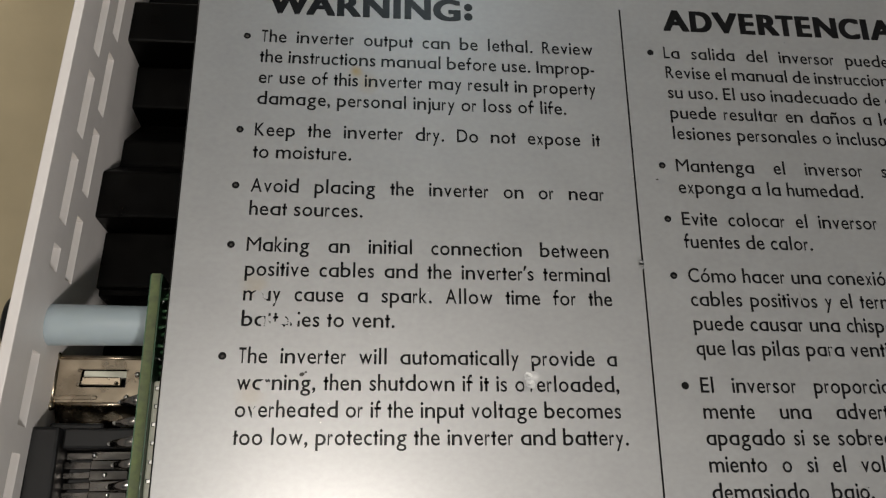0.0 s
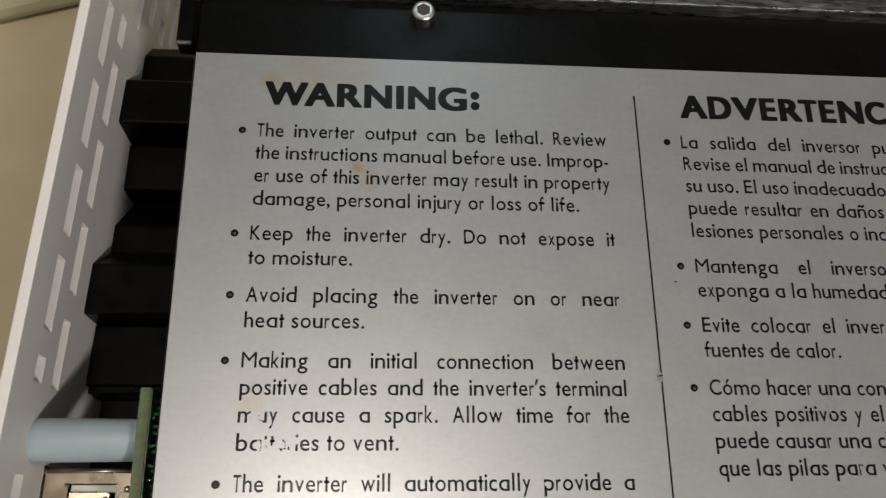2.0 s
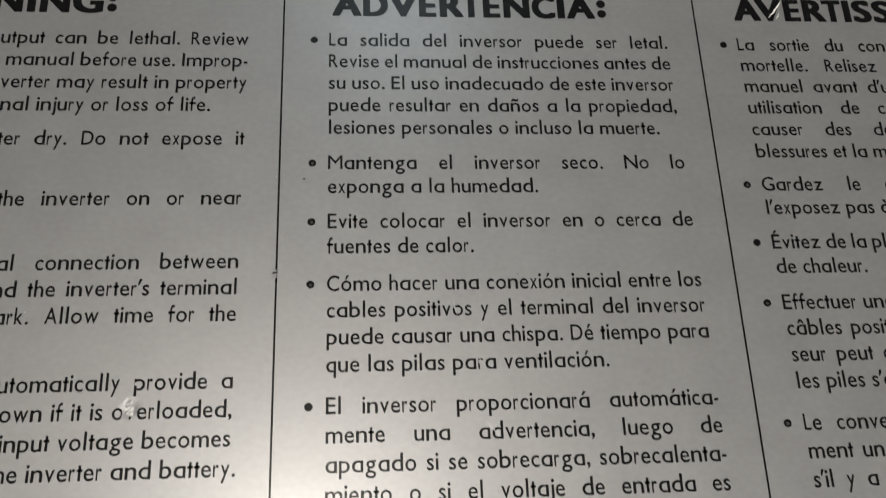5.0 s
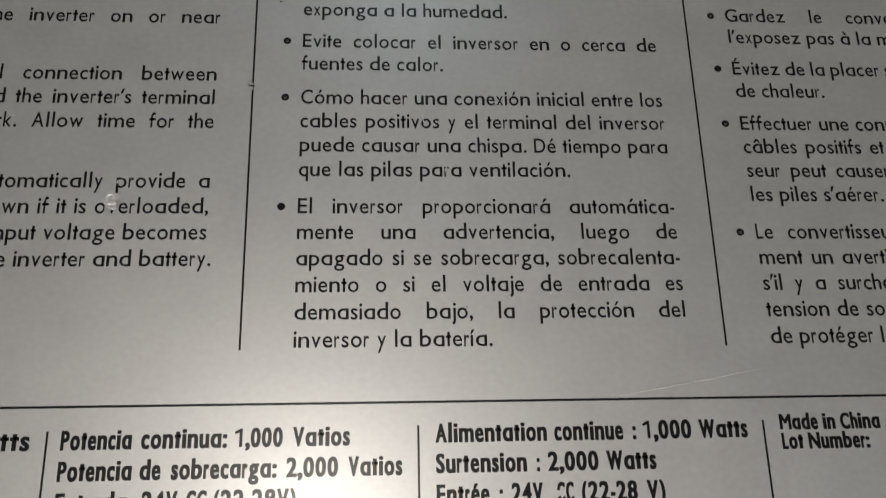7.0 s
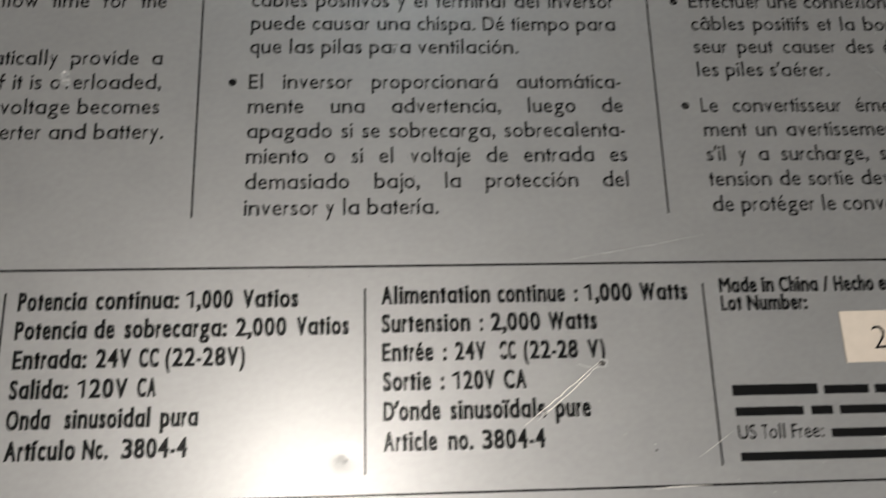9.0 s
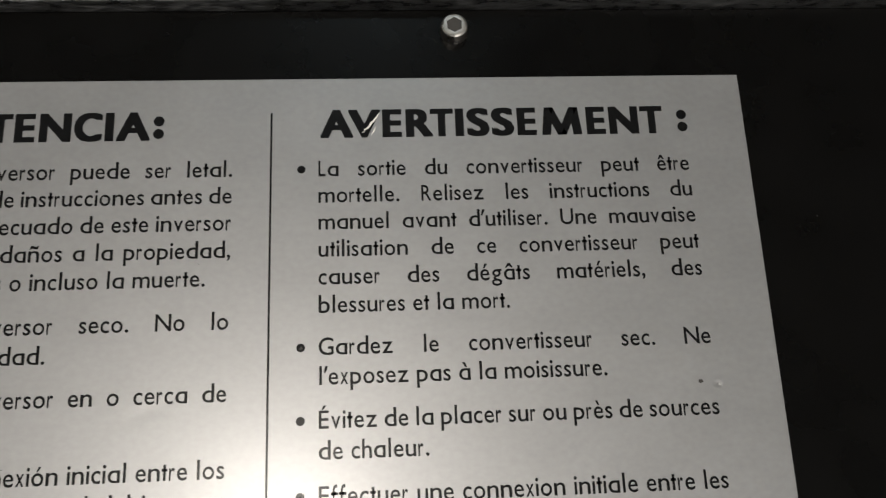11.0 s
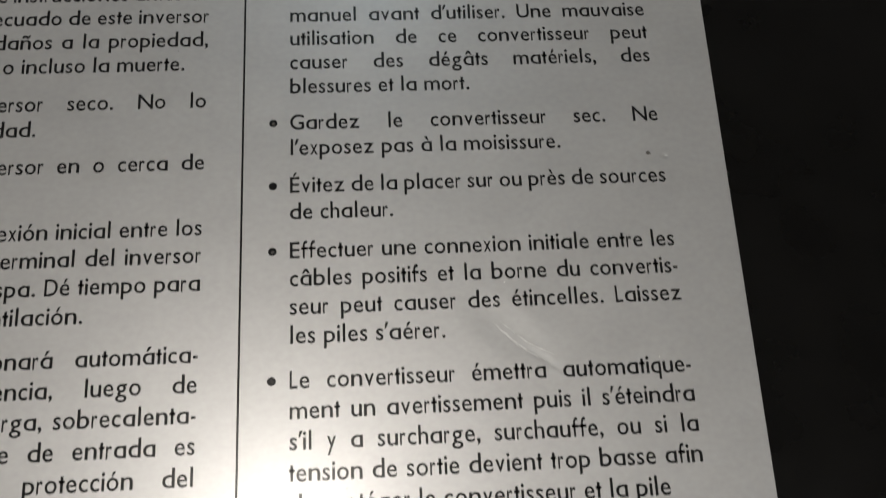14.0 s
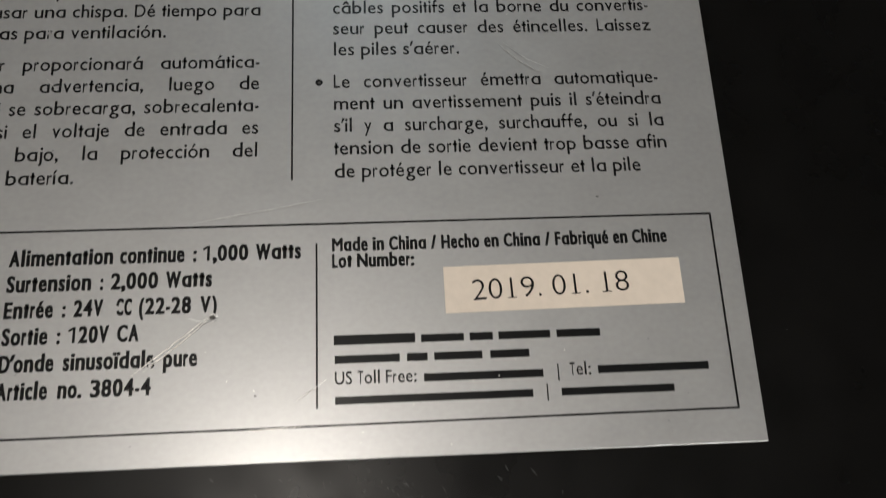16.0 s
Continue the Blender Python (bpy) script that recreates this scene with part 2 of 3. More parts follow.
def ceiling_lamp(x, y, glass=lamp_glass):
    lamp = tagged(new("ceiling_lamp"), "round white ceiling lamp, switched on, added out of view overhead", "lamp", "ceiling lamps")
    x, y = x * 1000, y * 1000
    part("shade", rod(bmesh.new(), (x, y, 1290), (x, y, 1330), 125, 100, 32), white_plastic, lamp)
    part("stem", rod(bmesh.new(), (x, y, 1330), (x, y, 1510), 8), white_plastic, lamp)
    part("diffuser", rod(bmesh.new(), (x, y, 1280), (x, y, 1290), 105, 105, 32), glass, lamp)


ceiling_lamp(LAMP[0], LAMP[1])
# This fixture is added out of view to go with the side fill light.
ceiling_lamp(SIDE_FILL[0], SIDE_FILL[1])
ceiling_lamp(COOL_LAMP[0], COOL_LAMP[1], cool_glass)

# ---- inverter ----
inverter = tagged(new("power_inverter"), "black metal power inverter lying upside down with its end panel loosened", "inverter")
cover = boxed("cover_plate", (-72.2, 165, -112, 61.5, -2.4, -0.4), black_paint, inverter, "smooth black painted steel cover", 0.4)
lip = boxed("rear_lip", (-74.5, 165, 63.4, 74, -2.4, 1.9), black_coat, inverter, "raised dark lip along the back", 0.3)
# Worn strip; the lip's line of reflected light is put into its colour.
boxed("worn_edge_highlight", (-72.3, 165, 61.6, 63.4, -2.4, 2.0), bare_lit_edge, lip, "worn metal edge, its bright highlight put into the colour", 0.25)
tab = boxed("corner_tab", (-74.8, -72.4, 51.6, 61.4, -2.4, 1.0), black_alloy, inverter, "", 0.3)
# Bare metal strip that paints the highlight on the black tab's end.
boxed("bare_tip_highlight", (-74.7, -72.5, 51.5, 52.1, 0.5, 1.06), bare_lit_edge, tab, "", 0.15)
bm = bmesh.new()
box(bm, -71.5, 165, -112, 72, -88, -2.6, 1)
part("case_body", bm, black_alloy, inverter)


def screw(x, y):
    bm = bmesh.new()
    rod(bm, (x, y, -0.4), (x, y, 1.6), 1.95, 1.8, 24)
    bmesh.ops.bevel(bm, geom=[e for e in bm.edges if all(v.co.z > H + 0.001 for v in e.verts)], offset=0.0005, segments=3, profile=0.6, affect="EDGES")
    s = part("screw", bm, steel, inverter, "small bright steel screw")
    # Dark hexagon on top of the head; its colour paints the socket's shade.
    bm = bmesh.new()
    rod(bm, (x, y, 1.5), (x, y, 1.63), 1.15, 1.15, 6)
    part("hex_recess_shade", bm, grime_and_shade, s)


screw(-37.4, 58.9)
screw(83.3, 57.9)

# stepped black fins between the cover and the end panel: height against y, repeated along the side
FIN = [(0.0, -21.6), (8.4, -21.6), (12.8, -29.3), (18.0, -29.2), (25.2, -37.5), (25.4, -30.2), (34.0, -29.6)]
for k in range(-3, 2):
    bm = bmesh.new()
    base = 15.5 + 34.3 * k
    prof = [(base + y, z) for y, z in FIN] + [(base + 34.2, -88), (base, -88)]
    if k == 1:
        prof = [(base + y, z) for y, z in FIN[:4]] + [(72.0, -33.0), (72.8, -36.0), (72.8, -88), (base, -88)]
    ends = [[bm.verts.new((x / 1000, y / 1000, H + z / 1000)) for y, z in prof] for x in (-92.5, -71.6)]
    n = len(prof)
    for i in range(n):
        bm.faces.new((ends[0][i], ends[0][(i + 1) % n], ends[1][(i + 1) % n], ends[1][i]))
    bm.faces.new(ends[0])
    bm.faces.new(ends[1])
    bmesh.ops.bevel(bm, geom=[e for e in bm.edges if e.verts[0].co.x != e.verts[1].co.x and e.verts[0].co.z > H - 0.06], offset=0.0005, segments=2, profile=0.5, affect="EDGES")
    if base < -15:
        for v in bm.verts:
            v.co.z = min(v.co.z, H - 0.038)
    part("heat_sink_fin", bm, black_alloy, inverter)

bm = bmesh.new()
box(bm, -92.5, -71.6, 5.2, 15.3, -88, -28.4, 0.3)
box(bm, -92.5, -71.6, 4.2, 6.2, -88, -30.2, 0.3)
part("heat_sink_fin", bm, black_alloy, inverter)

# white end panel, set off from the case and turned a little, with rows of slots through it
SKEW = pose(-0.0900 - 0.045 * 0.025, 0, 0, 0, 0, -2.58)
panel = new("end_panel")
panel.parent = inverter
panel.matrix_basis = SKEW
tagged(panel, "loosened white plastic end panel with staggered slots")
THICK = 1.3


def band(bm, z0, z1, holes, y0=-75.0, y1=100.0):
    """A strip of the panel between two heights, left open at the holes (y from, y to)."""
    y = y0
    for a, b in sorted(holes) + [(y1, y1)]:
        if a > y:
            box(bm, -THICK, 0, y, a, z0, z1)
        y = b


bm = bmesh.new()
row_1 = [(-35.8, -24.6), (-21.0, -10.5), (1.9, 5.7), (9.4, 20.5), (24.0, 35.1), (38.9, 50.0), (53.6, 64.8), (68.4, 79.5), (83, 94)]
row_2 = [(2.1, 12.7), (16.8, 28.2), (31.5, 42.7), (46.3, 57.4), (61.2, 66.8), (75.8, 87)]
row_3 = [(69.5, 80.6), (84.2, 95)]
row_4 = [(74.6, 85.7)]
row_5 = [(75.6, 80.5), (83, 94)]
row_6 = [(79, 90)]
z = 0.0
for i, holes in enumerate((row_1, row_2, row_3, row_4, row_5, row_6)):
    top = (-7.0, -13.8, -20.4, -27.6, -35.0, -41.5)[i]
    band(bm, top, z - (0.2 if i == 0 else 0), [])
    band(bm, top - 3.0, top, holes)
    z = top - 3.0
band(bm, -86, z, [])
part("panel_wall", bm, white_plastic, panel)
boxed("panel_rim", (-THICK - 0.15, 0.1, -75, 100, -0.2, 0.1), white_plastic, panel, "", 0.2)

# circuit board and its connectors behind the panel
board = new("circuit_board")
board.parent = inverter
tagged(board, "green circuit board standing on edge")
boxed("laminate", (-76.2, -74.9, -80, 0.9, -50, -6.4), pcb_edge, board)
boxed("solder_side", (-74.9, -74.7, -80, 0.8, -50, -6.6), pcb_green, board)
boxed("component_side", (-76.4, -76.2, -80, 0.8, -50, -6.6), pcb_green, board)
header = boxed("pin_header", (-74.7, -72.6, -80, -14.6, -20, -8.0), header_white, board, "ivory plastic pin header", 0.3)
rng = random.Random(21)
for i in range(22):
    y = -15.8 - 2.54 * i
    bm = bmesh.new()
    box(bm, -74.2 + rng.uniform(-0.1, 0.1), -73.2, y - 0.32, y + 0.32, -8.6, -7.2 + rng.uniform(-0.2, 0.2), 0.12)
    part("header_pin", bm, solder, header)
# cut leads and specks of solder along the board's top edge and back
for i in range(16):
    y = -0.6 - 0.88 * i + rng.uniform(-0.3, 0.3)
    bm = bmesh.new()
    z = -7.4 - rng.uniform(0, 3.5)
    rod(bm, (-74.7, y, z), (-73.9 + rng.uniform(-0.3, 0.3), y + rng.uniform(-0.3, 0.3), z + rng.uniform(0.0, 0.7)), 0.32, 0.14, 8)
    part("solder_blob", bm, pcb_green if i % 3 else solder, board, "", True)

# hollow spacer with a moulded collar and a faint parting line
spacer = new("standoff")
spacer.parent = inverter
tagged(spacer, "milky white nylon spacer tube")
bm = bmesh.new()
rod(bm, (-92.2, -5.6, -12), (-76.5, -5.6, -12), 3.1, 2.95, 40)
bmesh.ops.bevel(bm, geom=[e for e in bm.edges if abs(e.verts[0].co.x - e.verts[1].co.x) < 1e-6], offset=0.0003, segments=2, profile=0.5, affect="EDGES")
part("tube", bm, nylon, spacer, "", True)
part("end_plug", rod(bmesh.new(), (-93.0, -5.6, -12), (-92.1, -5.6, -12), 3.0, 3.0, 40), nylon, spacer, "", True)
bm = bmesh.new()
rod(bm, (-97.0, -6.0, -12), (-93.5, -6.0, -12), 4.6, 4.8, 32)
bmesh.ops.bevel(bm, geom=[e for e in bm.edges if abs(e.verts[0].co.x - e.verts[1].co.x) < 1e-6], offset=0.0005, segments=2, profile=0.5, affect="EDGES")
part("knob", bm, black_plastic, inverter, "black knob outside the panel", True)

usb = new("usb_port")
usb.parent = inverter
tagged(usb, "tarnished metal shell of a data socket")
# folded shell: a top sheet with an opening, side walls, and a rolled front lip
bm = bmesh.new()
X0, X1, Y0, Y1, Z1 = -91.6, -76.7, -16.4, -9.4, -17.6
WX0, WX1, WY0, WY1 = -88.0, -81.2, -13.9, -11.1
for x0, x1, y0, y1 in ((X0, X1, WY1, Y1), (X0, X1, Y0, WY0), (X0, WX0, WY0, WY1), (WX1, X1, WY0, WY1)):
    box(bm, x0, x1, y0, y1, Z1 - 0.35, Z1)
box(bm, X0, X1, Y1, Y1 + 0.35, -32, Z1 - 0.12, 0.12)
box(bm, X0, X1, Y0 - 0.35, Y0, -32, Z1 - 0.12, 0.12)
part("shell", bm, nickel, usb)
for name, y in (("shell_edge", Y1 + 0.05), ("shell_edge", Y0 - 0.05)):
    part(name, rod(bmesh.new(), (X0, y, Z1 - 0.28), (X1, y, Z1 - 0.28), 0.42, 0.42, 12), nickel, usb, "", True)
bm = bmesh.new()
rod(bm, (X0 - 0.25, Y0 - 0.3, Z1 - 0.1), (X0 - 0.25, Y1 + 0.3, Z1 - 0.1), 0.5, 0.5, 14)
for y in (Y0 - 0.3, Y1 + 0.3):
    bmesh.ops.create_icosphere(bm, subdivisions=2, radius=0.00075, matrix=Matrix.Translation(((X0 - 0.25) / 1000, y / 1000, H + (Z1 - 0.05) / 1000)))
part("flange", bm, nickel, usb, "rolled front lip with bent corners", True)
# Solid black block below the opening, colouring in the hollow's shade.
boxed("cavity_shade", (WX0 - 1.5, WX1 + 1.5, WY0 - 1.2, WY1 + 0.8, -24, -20.4), black_plastic, usb)
boxed("tongue", (WX0 + 0.2, WX1 - 0.1, -12.3, WY1 - 0.1, -20.4, -18.3), header_white, usb, "pale plastic tongue in the shell", 0.15)
bm = bmesh.new()
box(bm, WX0 + 0.1, WX1 - 0.9, -13.5, -12.2, -18.2, -17.75, 0.16)
for v in bm.verts:
    v.co.z -= 0.08 * (v.co.x - (WX0 / 1000))
part("spring_tab", bm, nickel, usb)
for x, y, r in ((WX0 - 0.2, WY1 - 0.2, 0.38), (WX0 - 0.2, WY0 + 0.4, 0.36), (-82.7, -13.2, 0.3), (-79.6, -11.9, 0.55), (-79.0, -12.5, 0.4), (-80.9, -15.4, 0.5)):
    bm = bmesh.new()
    rod(bm, (x, y, Z1 - 0.1), (x, y, Z1 + 0.28), r, r * 0.5, 16)
    part("dimple", bm, steel if r > 0.45 else nickel, usb, "", True)
bm = bmesh.new()
box(bm, -91.6, -85.2, -15.75, -15.15, Z1 - 0.05, Z1 + 0.22, 0.14)
part("fold", bm, nickel, usb)
# crumpled shield strip below the shell
rng = random.Random(5)
bm = bmesh.new()
rows = []
for i in range(13):
    x = -91.0 + 1.15 * i
    rows.append([bm.verts.new((x / 1000, (-16.9 - 0.95 * k + rng.uniform(-0.35, 0.35)) / 1000, H + (-17.4 - 0.5 * k + rng.uniform(-0.55, 0.55)) / 1000)) for k in range(4)])
for a, b in zip(rows, rows[1:]):
    for k in range(3):
        bm.faces.new((a[k], a[k + 1], b[k + 1], b[k]))
bmesh.ops.solidify(bm, geom=list(bm.faces), thickness=0.00015)
part("shield_strip", bm, nickel, usb, "crumpled metal strip", True)
# tinned leads folded over the board, each ending in a bright bead added as its glint
for i in range(6):
    y = -17.0 - 2.95 * i
    bm = bmesh.new()
    rod(bm, (-76.3, y, -9.6 - 0.5 * (i % 2)), (-79.6 - 0.4 * (i % 3), y - 0.2, -11.2), 0.95, 0.5, 14)
    lead = part("solder_joint", bm, contact_metal, board, "", True)
    bm = bmesh.new()
    bmesh.ops.create_icosphere(bm, subdivisions=2, radius=0.00046, matrix=Matrix.Translation(((-79.7 - 0.4 * (i % 3)) / 1000, (y - 0.2) / 1000, H - 0.0111)) @ Matrix.Diagonal((1.3, 0.8, 0.7, 1)))
    part("solder_bead_glint", bm, solder, lead, "bright bead of solder, placed as the lead's glint", True)

socket = new("network_socket")
socket.parent = inverter
tagged(socket, "black plastic socket with a row of metal contacts")
boxed("housing", (-92.6, -88.3, -52, -20.4, -40, -12.6), black_plastic, socket, "", 0.5)
boxed("shoulder", (-88.3, -77.6, -23.4, -20.4, -40, -14.2), black_plastic, socket, "", 0.4)
boxed("ledge", (-91.4, -83.5, -20.6, -19.3, -40, -17.0), black_plastic, socket, "", 0.4)
boxed("base", (-88.3, -77.6, -52, -23.4, -40, -18.5), black_plastic, socket, "", 0.3)
rng = random.Random(7)
for i in range(14):
    y = -24.2 - 1.42 * i
    tall = rng.uniform(-0.5, 0.5)
    bm = bmesh.new()
    box(bm, -88.2, -84.0, y - 0.42, y + 0.42, -16.9 + tall, -16.6 + tall, 0.08)
    box(bm, -84.2, -78.6, y - 0.58 + rng.uniform(-0.3, 0.15), y + 0.5 + rng.uniform(-0.15, 0.2), -16.4 + tall, -15.9 + tall, 0.16)
    for v in bm.verts:
        v.co.z += 0.10 * (v.co.x + 0.088)
        v.co.y += rng.uniform(-0.00008, 0.00008)
    blade = part("contact_pin", bm, contact_metal, socket)
    # Every other contact gets a tiny bright ball, added as a glint.
    if i % 2 == 0:
        bm = bmesh.new()
        bmesh.ops.create_icosphere(bm, subdivisions=2, radius=0.0004, matrix=Matrix.Translation(((-82.5 + rng.uniform(-1.5, 1.5)) / 1000, y / 1000, H + (-15.3 + tall) / 1000)))
        part("glint_ball", bm, solder, blade, "", True)

# ---- rating label ----
rating_label = tagged(new("rating_label"), "brushed silver warning label with black print in three languages", "label")
LX0, LX1, LY0, LY1 = -71.85, 122.6, -75.2, 50.75
bm = bmesh.new()
box(bm, LX0, LX1, LY0, LY1, -0.4, 0.0, 0.08)
for v in bm.verts:
    v.co.z -= H
plate = part("plate", bm, silver, rating_label)
plate.matrix_basis = pose(0, 0, H)
INK = 0.03

# letter widths in thousandths of the em, lower case then the rest
ADV = dict(zip("abcdefghijklmnopqrstuvwxyz", (560, 560, 460, 560, 520, 280, 560, 520, 215, 215, 460, 215, 830, 520, 570, 560, 560, 320, 400, 280, 520, 460, 720, 460, 460, 420)))
ADV.update(zip("ABCDEFGHIJKLMNOPQRSTUVWXYZ", (640, 530, 660, 650, 480, 460, 740, 650, 240, 360, 590, 420, 790, 700, 770, 510, 770, 540, 490, 430, 620, 590, 880, 600, 570, 560)))
ADV.update({c: 555 for c in "0123456789"})
ADV.update({".": 280, ",": 280, ":": 280, "-": 320, "'": 200, "(": 320, ")": 320, "/": 430, "+": 600, "|": 300, " ": 280})
ADV.update({"'": 165, ",": 225, "-": 285, ".": 250, "E": 520, "N": 770, "U": 690, "a": 588, "b": 590, "c": 452, "d": 594, "e": 504, "f": 335, "h": 495, "i": 202, "l": 258, "n": 568, "q": 520, "u": 533, "v": 494, "x": 420, "z": 550})
STEM_L = {**{c: 55 for c in "BDEFHIKLMNPR"}, "S": 26, "C": 14, "G": 14}
STEM_R = {**{c: 50 for c in "HIMN"}, "E": 40, "S": 26, "D": 14, "R": -5, "T": -5, "A": -10, "V": -10, "W": -10}
FACE = {"A": 800, "V": 790, "E": 480, "R": 670, "T": 570, "I": 210, "S": 560, "M": 1000, "N": 745, "D": 690, "C": 660, "G": 780, "W": 1130}
WIDE = {**ADV, ":": 420, **{c: w + STEM_L.get(c, 8) + STEM_R.get(c, 8) for c, w in FACE.items()}}
KERN = {"AV": -0.12, "WA": -0.08, "RT": -0.07, "EM": 0.04, "ME": 0.02}
PLAIN = {"á": "a", "à": "a", "â": "a", "é": "e", "è": "e", "ê": "e", "É": "E", "í": "i", "ï": "i", "ó": "o", "ñ": "n"}
glyphs = {}


def glyph(ch, heavy):
    """Outline of one letter of the built-in font as a mesh: vertices and faces, cached."""
    key = (ch, heavy)
    if key not in glyphs:
        cu = bpy.data.curves.new("glyph", "FONT")
        cu.body, cu.size, cu.offset, cu.resolution_u = ch, 1.0, heavy, 4
        ob = bpy.data.objects.new("glyph", cu)
        scene.collection.objects.link(ob)
        dg = bpy.context.evaluated_depsgraph_get()
        me = bpy.data.meshes.new_from_object(ob.evaluated_get(dg))
        vs = np.array([v.co[:2] for v in me.vertices]).reshape(-1, 2)
        fs = [tuple(f.vertices) for f in me.polygons]
        bpy.data.objects.remove(ob)
        bpy.data.curves.remove(cu)
        bpy.data.meshes.remove(me)
        glyphs[key] = vs, fs
    return glyphs[key]


CAP_B = glyph("H", 0.0)[0][:, 1].max()
XH_B = glyph("x", 0.0)[0][:, 1].max()
ASC_B = glyph("d", 0.0)[0][:, 1].max()


def letter(ch, em, heavy, cap, xh, squeeze, bold=0.0, widths=ADV, serif=False):
    """Vertices, faces and advance of a letter cut to the label's geometric type."""
    base = PLAIN.get(ch, ch)
    adv = widths[base] / 1000 * em * squeeze
    source = "d" if base == "a" else ch
    vs, fs = glyph(source, 0.0 if ch == "M" else heavy)
    vs = vs.copy()
    if ch == "t":
        k = cap / CAP_B * min(1.0, squeeze * 1.15)
        sv, sf = glyph("l", heavy)
        bv, bf = glyph("-", heavy)
        tall = (sv[:, 1] - sv[:, 1].min()) / (sv[:, 1].max() - sv[:, 1].min()) * cap * 0.88
        stem = np.stack([(sv[:, 0] - (sv[:, 0].min() + sv[:, 0].max()) / 2) * k + adv / 2, tall], 1)
        edge = 0.02 * em + bold
        bar = np.stack([edge + (bv[:, 0] - bv[:, 0].min()) / (bv[:, 0].max() - bv[:, 0].min()) * (adv - 2 * edge), (bv[:, 1] - bv[:, 1].max()) * cap / CAP_B + xh], 1)
        return np.vstack([stem, bar]), list(sf) + [tuple(i + len(sv) for i in f) for f in bf], adv
    if base == "a":
        vs[:, 1] = np.minimum(vs[:, 1], XH_B + heavy)
        if ch != "a":
            wv, wf = glyph(ch, heavy)
            low = glyph("a", heavy)[0][:, 1].max() + 0.02
            keep = wv[:, 1] > low
            index = {int(i): n + len(vs) for n, i in enumerate(np.nonzero(keep)[0])}
            mark = wv[keep] + np.array([0.5 * (vs[:, 0].min() + vs[:, 0].max()) - 0.5 * (wv[keep][:, 0].min() + wv[keep][:, 0].max()), 0])
            fs = list(fs) + [tuple(index[i] for i in f) for f in wf if all(i in index for i in f)]
            vs = np.vstack([vs, mark])
    y = vs[:, 1]
    if ch.islower():
        up = np.clip(y, 0, XH_B) * (xh / XH_B) + np.clip(y - XH_B, 0, None) * ((cap * 1.06 - xh) / (ASC_B - XH_B)) + np.clip(y, None, 0) * (cap / CAP_B * 1.05)
    else:
        up = y * (cap / CAP_B)
    side = 0.045 * em * squeeze * (0.55 if bold else 1) + bold * 1.15
    x0, x1 = vs[:, 0].min(), vs[:, 0].max()
    if ch == "1" and not serif:
        # upright with a slanting flag
        q = 0.062 * em + 2 * bold
        right = adv * 0.66
        top = [(right - q, 0), (right, 0), (right, cap), (right - 0.8 * q, cap), (right - q, cap), (right - q, cap - 1.25 * q), (right - 2.35 * q, cap - 1.9 * q), (right - 2.7 * q, cap - 1.1 * q)]
        return np.array(top), [(0, 1, 2, 3, 5), (3, 7, 6, 5)], adv
    if widths is WIDE:
        if ch == ":":
            ring = [(0.70 * math.cos(i * math.pi / 8), 0.76 * math.sin(i * math.pi / 8)) for i in range(16)]
            dots = np.array([(adv / 2 + a, y0 + b) for y0 in (0.85, 2.75) for a, b in ring])
            return dots, [tuple(range(16)), tuple(range(16, 32))], adv
        left = STEM_L.get(ch, 8) / 1000 * em * squeeze + bold
        wide = adv - left - bold - STEM_R.get(ch, 8) / 1000 * em * squeeze
        if ch == "M":
            q, lean = 0.62, 0.09 * wide
            half = [(0, 0), (q, 0), (lean + q, cap), (lean, cap), (lean, cap), (lean + q, cap), (wide / 2 + q / 2, 0), (wide / 2 - q / 2, 0)]
            return np.array([(left + a, b) for a, b in half] + [(left + wide - a, b) for a, b in half]), [(0, 1, 2, 3), (7, 6, 5, 4), (11, 10, 9, 8), (12, 13, 14, 15)], adv
        if ch == "I":
            return np.array([(left, 0), (left + wide, 0), (left + wide, cap), (left, cap)]), [(0, 1, 2, 3)], adv
        return np.stack([left + (vs[:, 0] - x0) / (x1 - x0) * wide, up], 1), fs, adv
    if base in ".,:'|":
        k = cap / CAP_B * min(1.0, squeeze * 1.1)
        x = (vs[:, 0] - (x0 + x1) / 2) * k + adv / 2
        if base == "'":
            x = x + (up - up.mean()) * 0.3
    else:
        x = side + (vs[:, 0] - x0) / max(x1 - x0, 1e-6) * (adv - 2 * side)
        if base in "iljI1":
            k = cap / CAP_B * min(1.0, squeeze * 1.15)
            x = (vs[:, 0] - (x0 + x1) / 2) * k + adv / 2
    out = np.stack([x, up], 1)
    if ch == "1" and serif:
        foot = np.array([(adv * 0.22, 0), (adv * 0.78, 0), (adv * 0.78, cap * 0.045), (adv * 0.22, cap * 0.045)])
        fs = list(fs) + [tuple(range(len(out), len(out) + 4))]
        out = np.vstack([out, foot])
    if ch == "f":
        bv, bf = glyph("-", heavy)
        bar = np.stack([0.02 * em + (bv[:, 0] - bv[:, 0].min()) / (bv[:, 0].max() - bv[:, 0].min()) * (adv - 0.03 * em), (bv[:, 1] - bv[:, 1].max()) * cap / CAP_B + xh], 1)
        fs = list(fs) + [tuple(i + len(out) for i in f) for f in bf]
        out = np.vstack([out, bar])
    return out, fs, adv


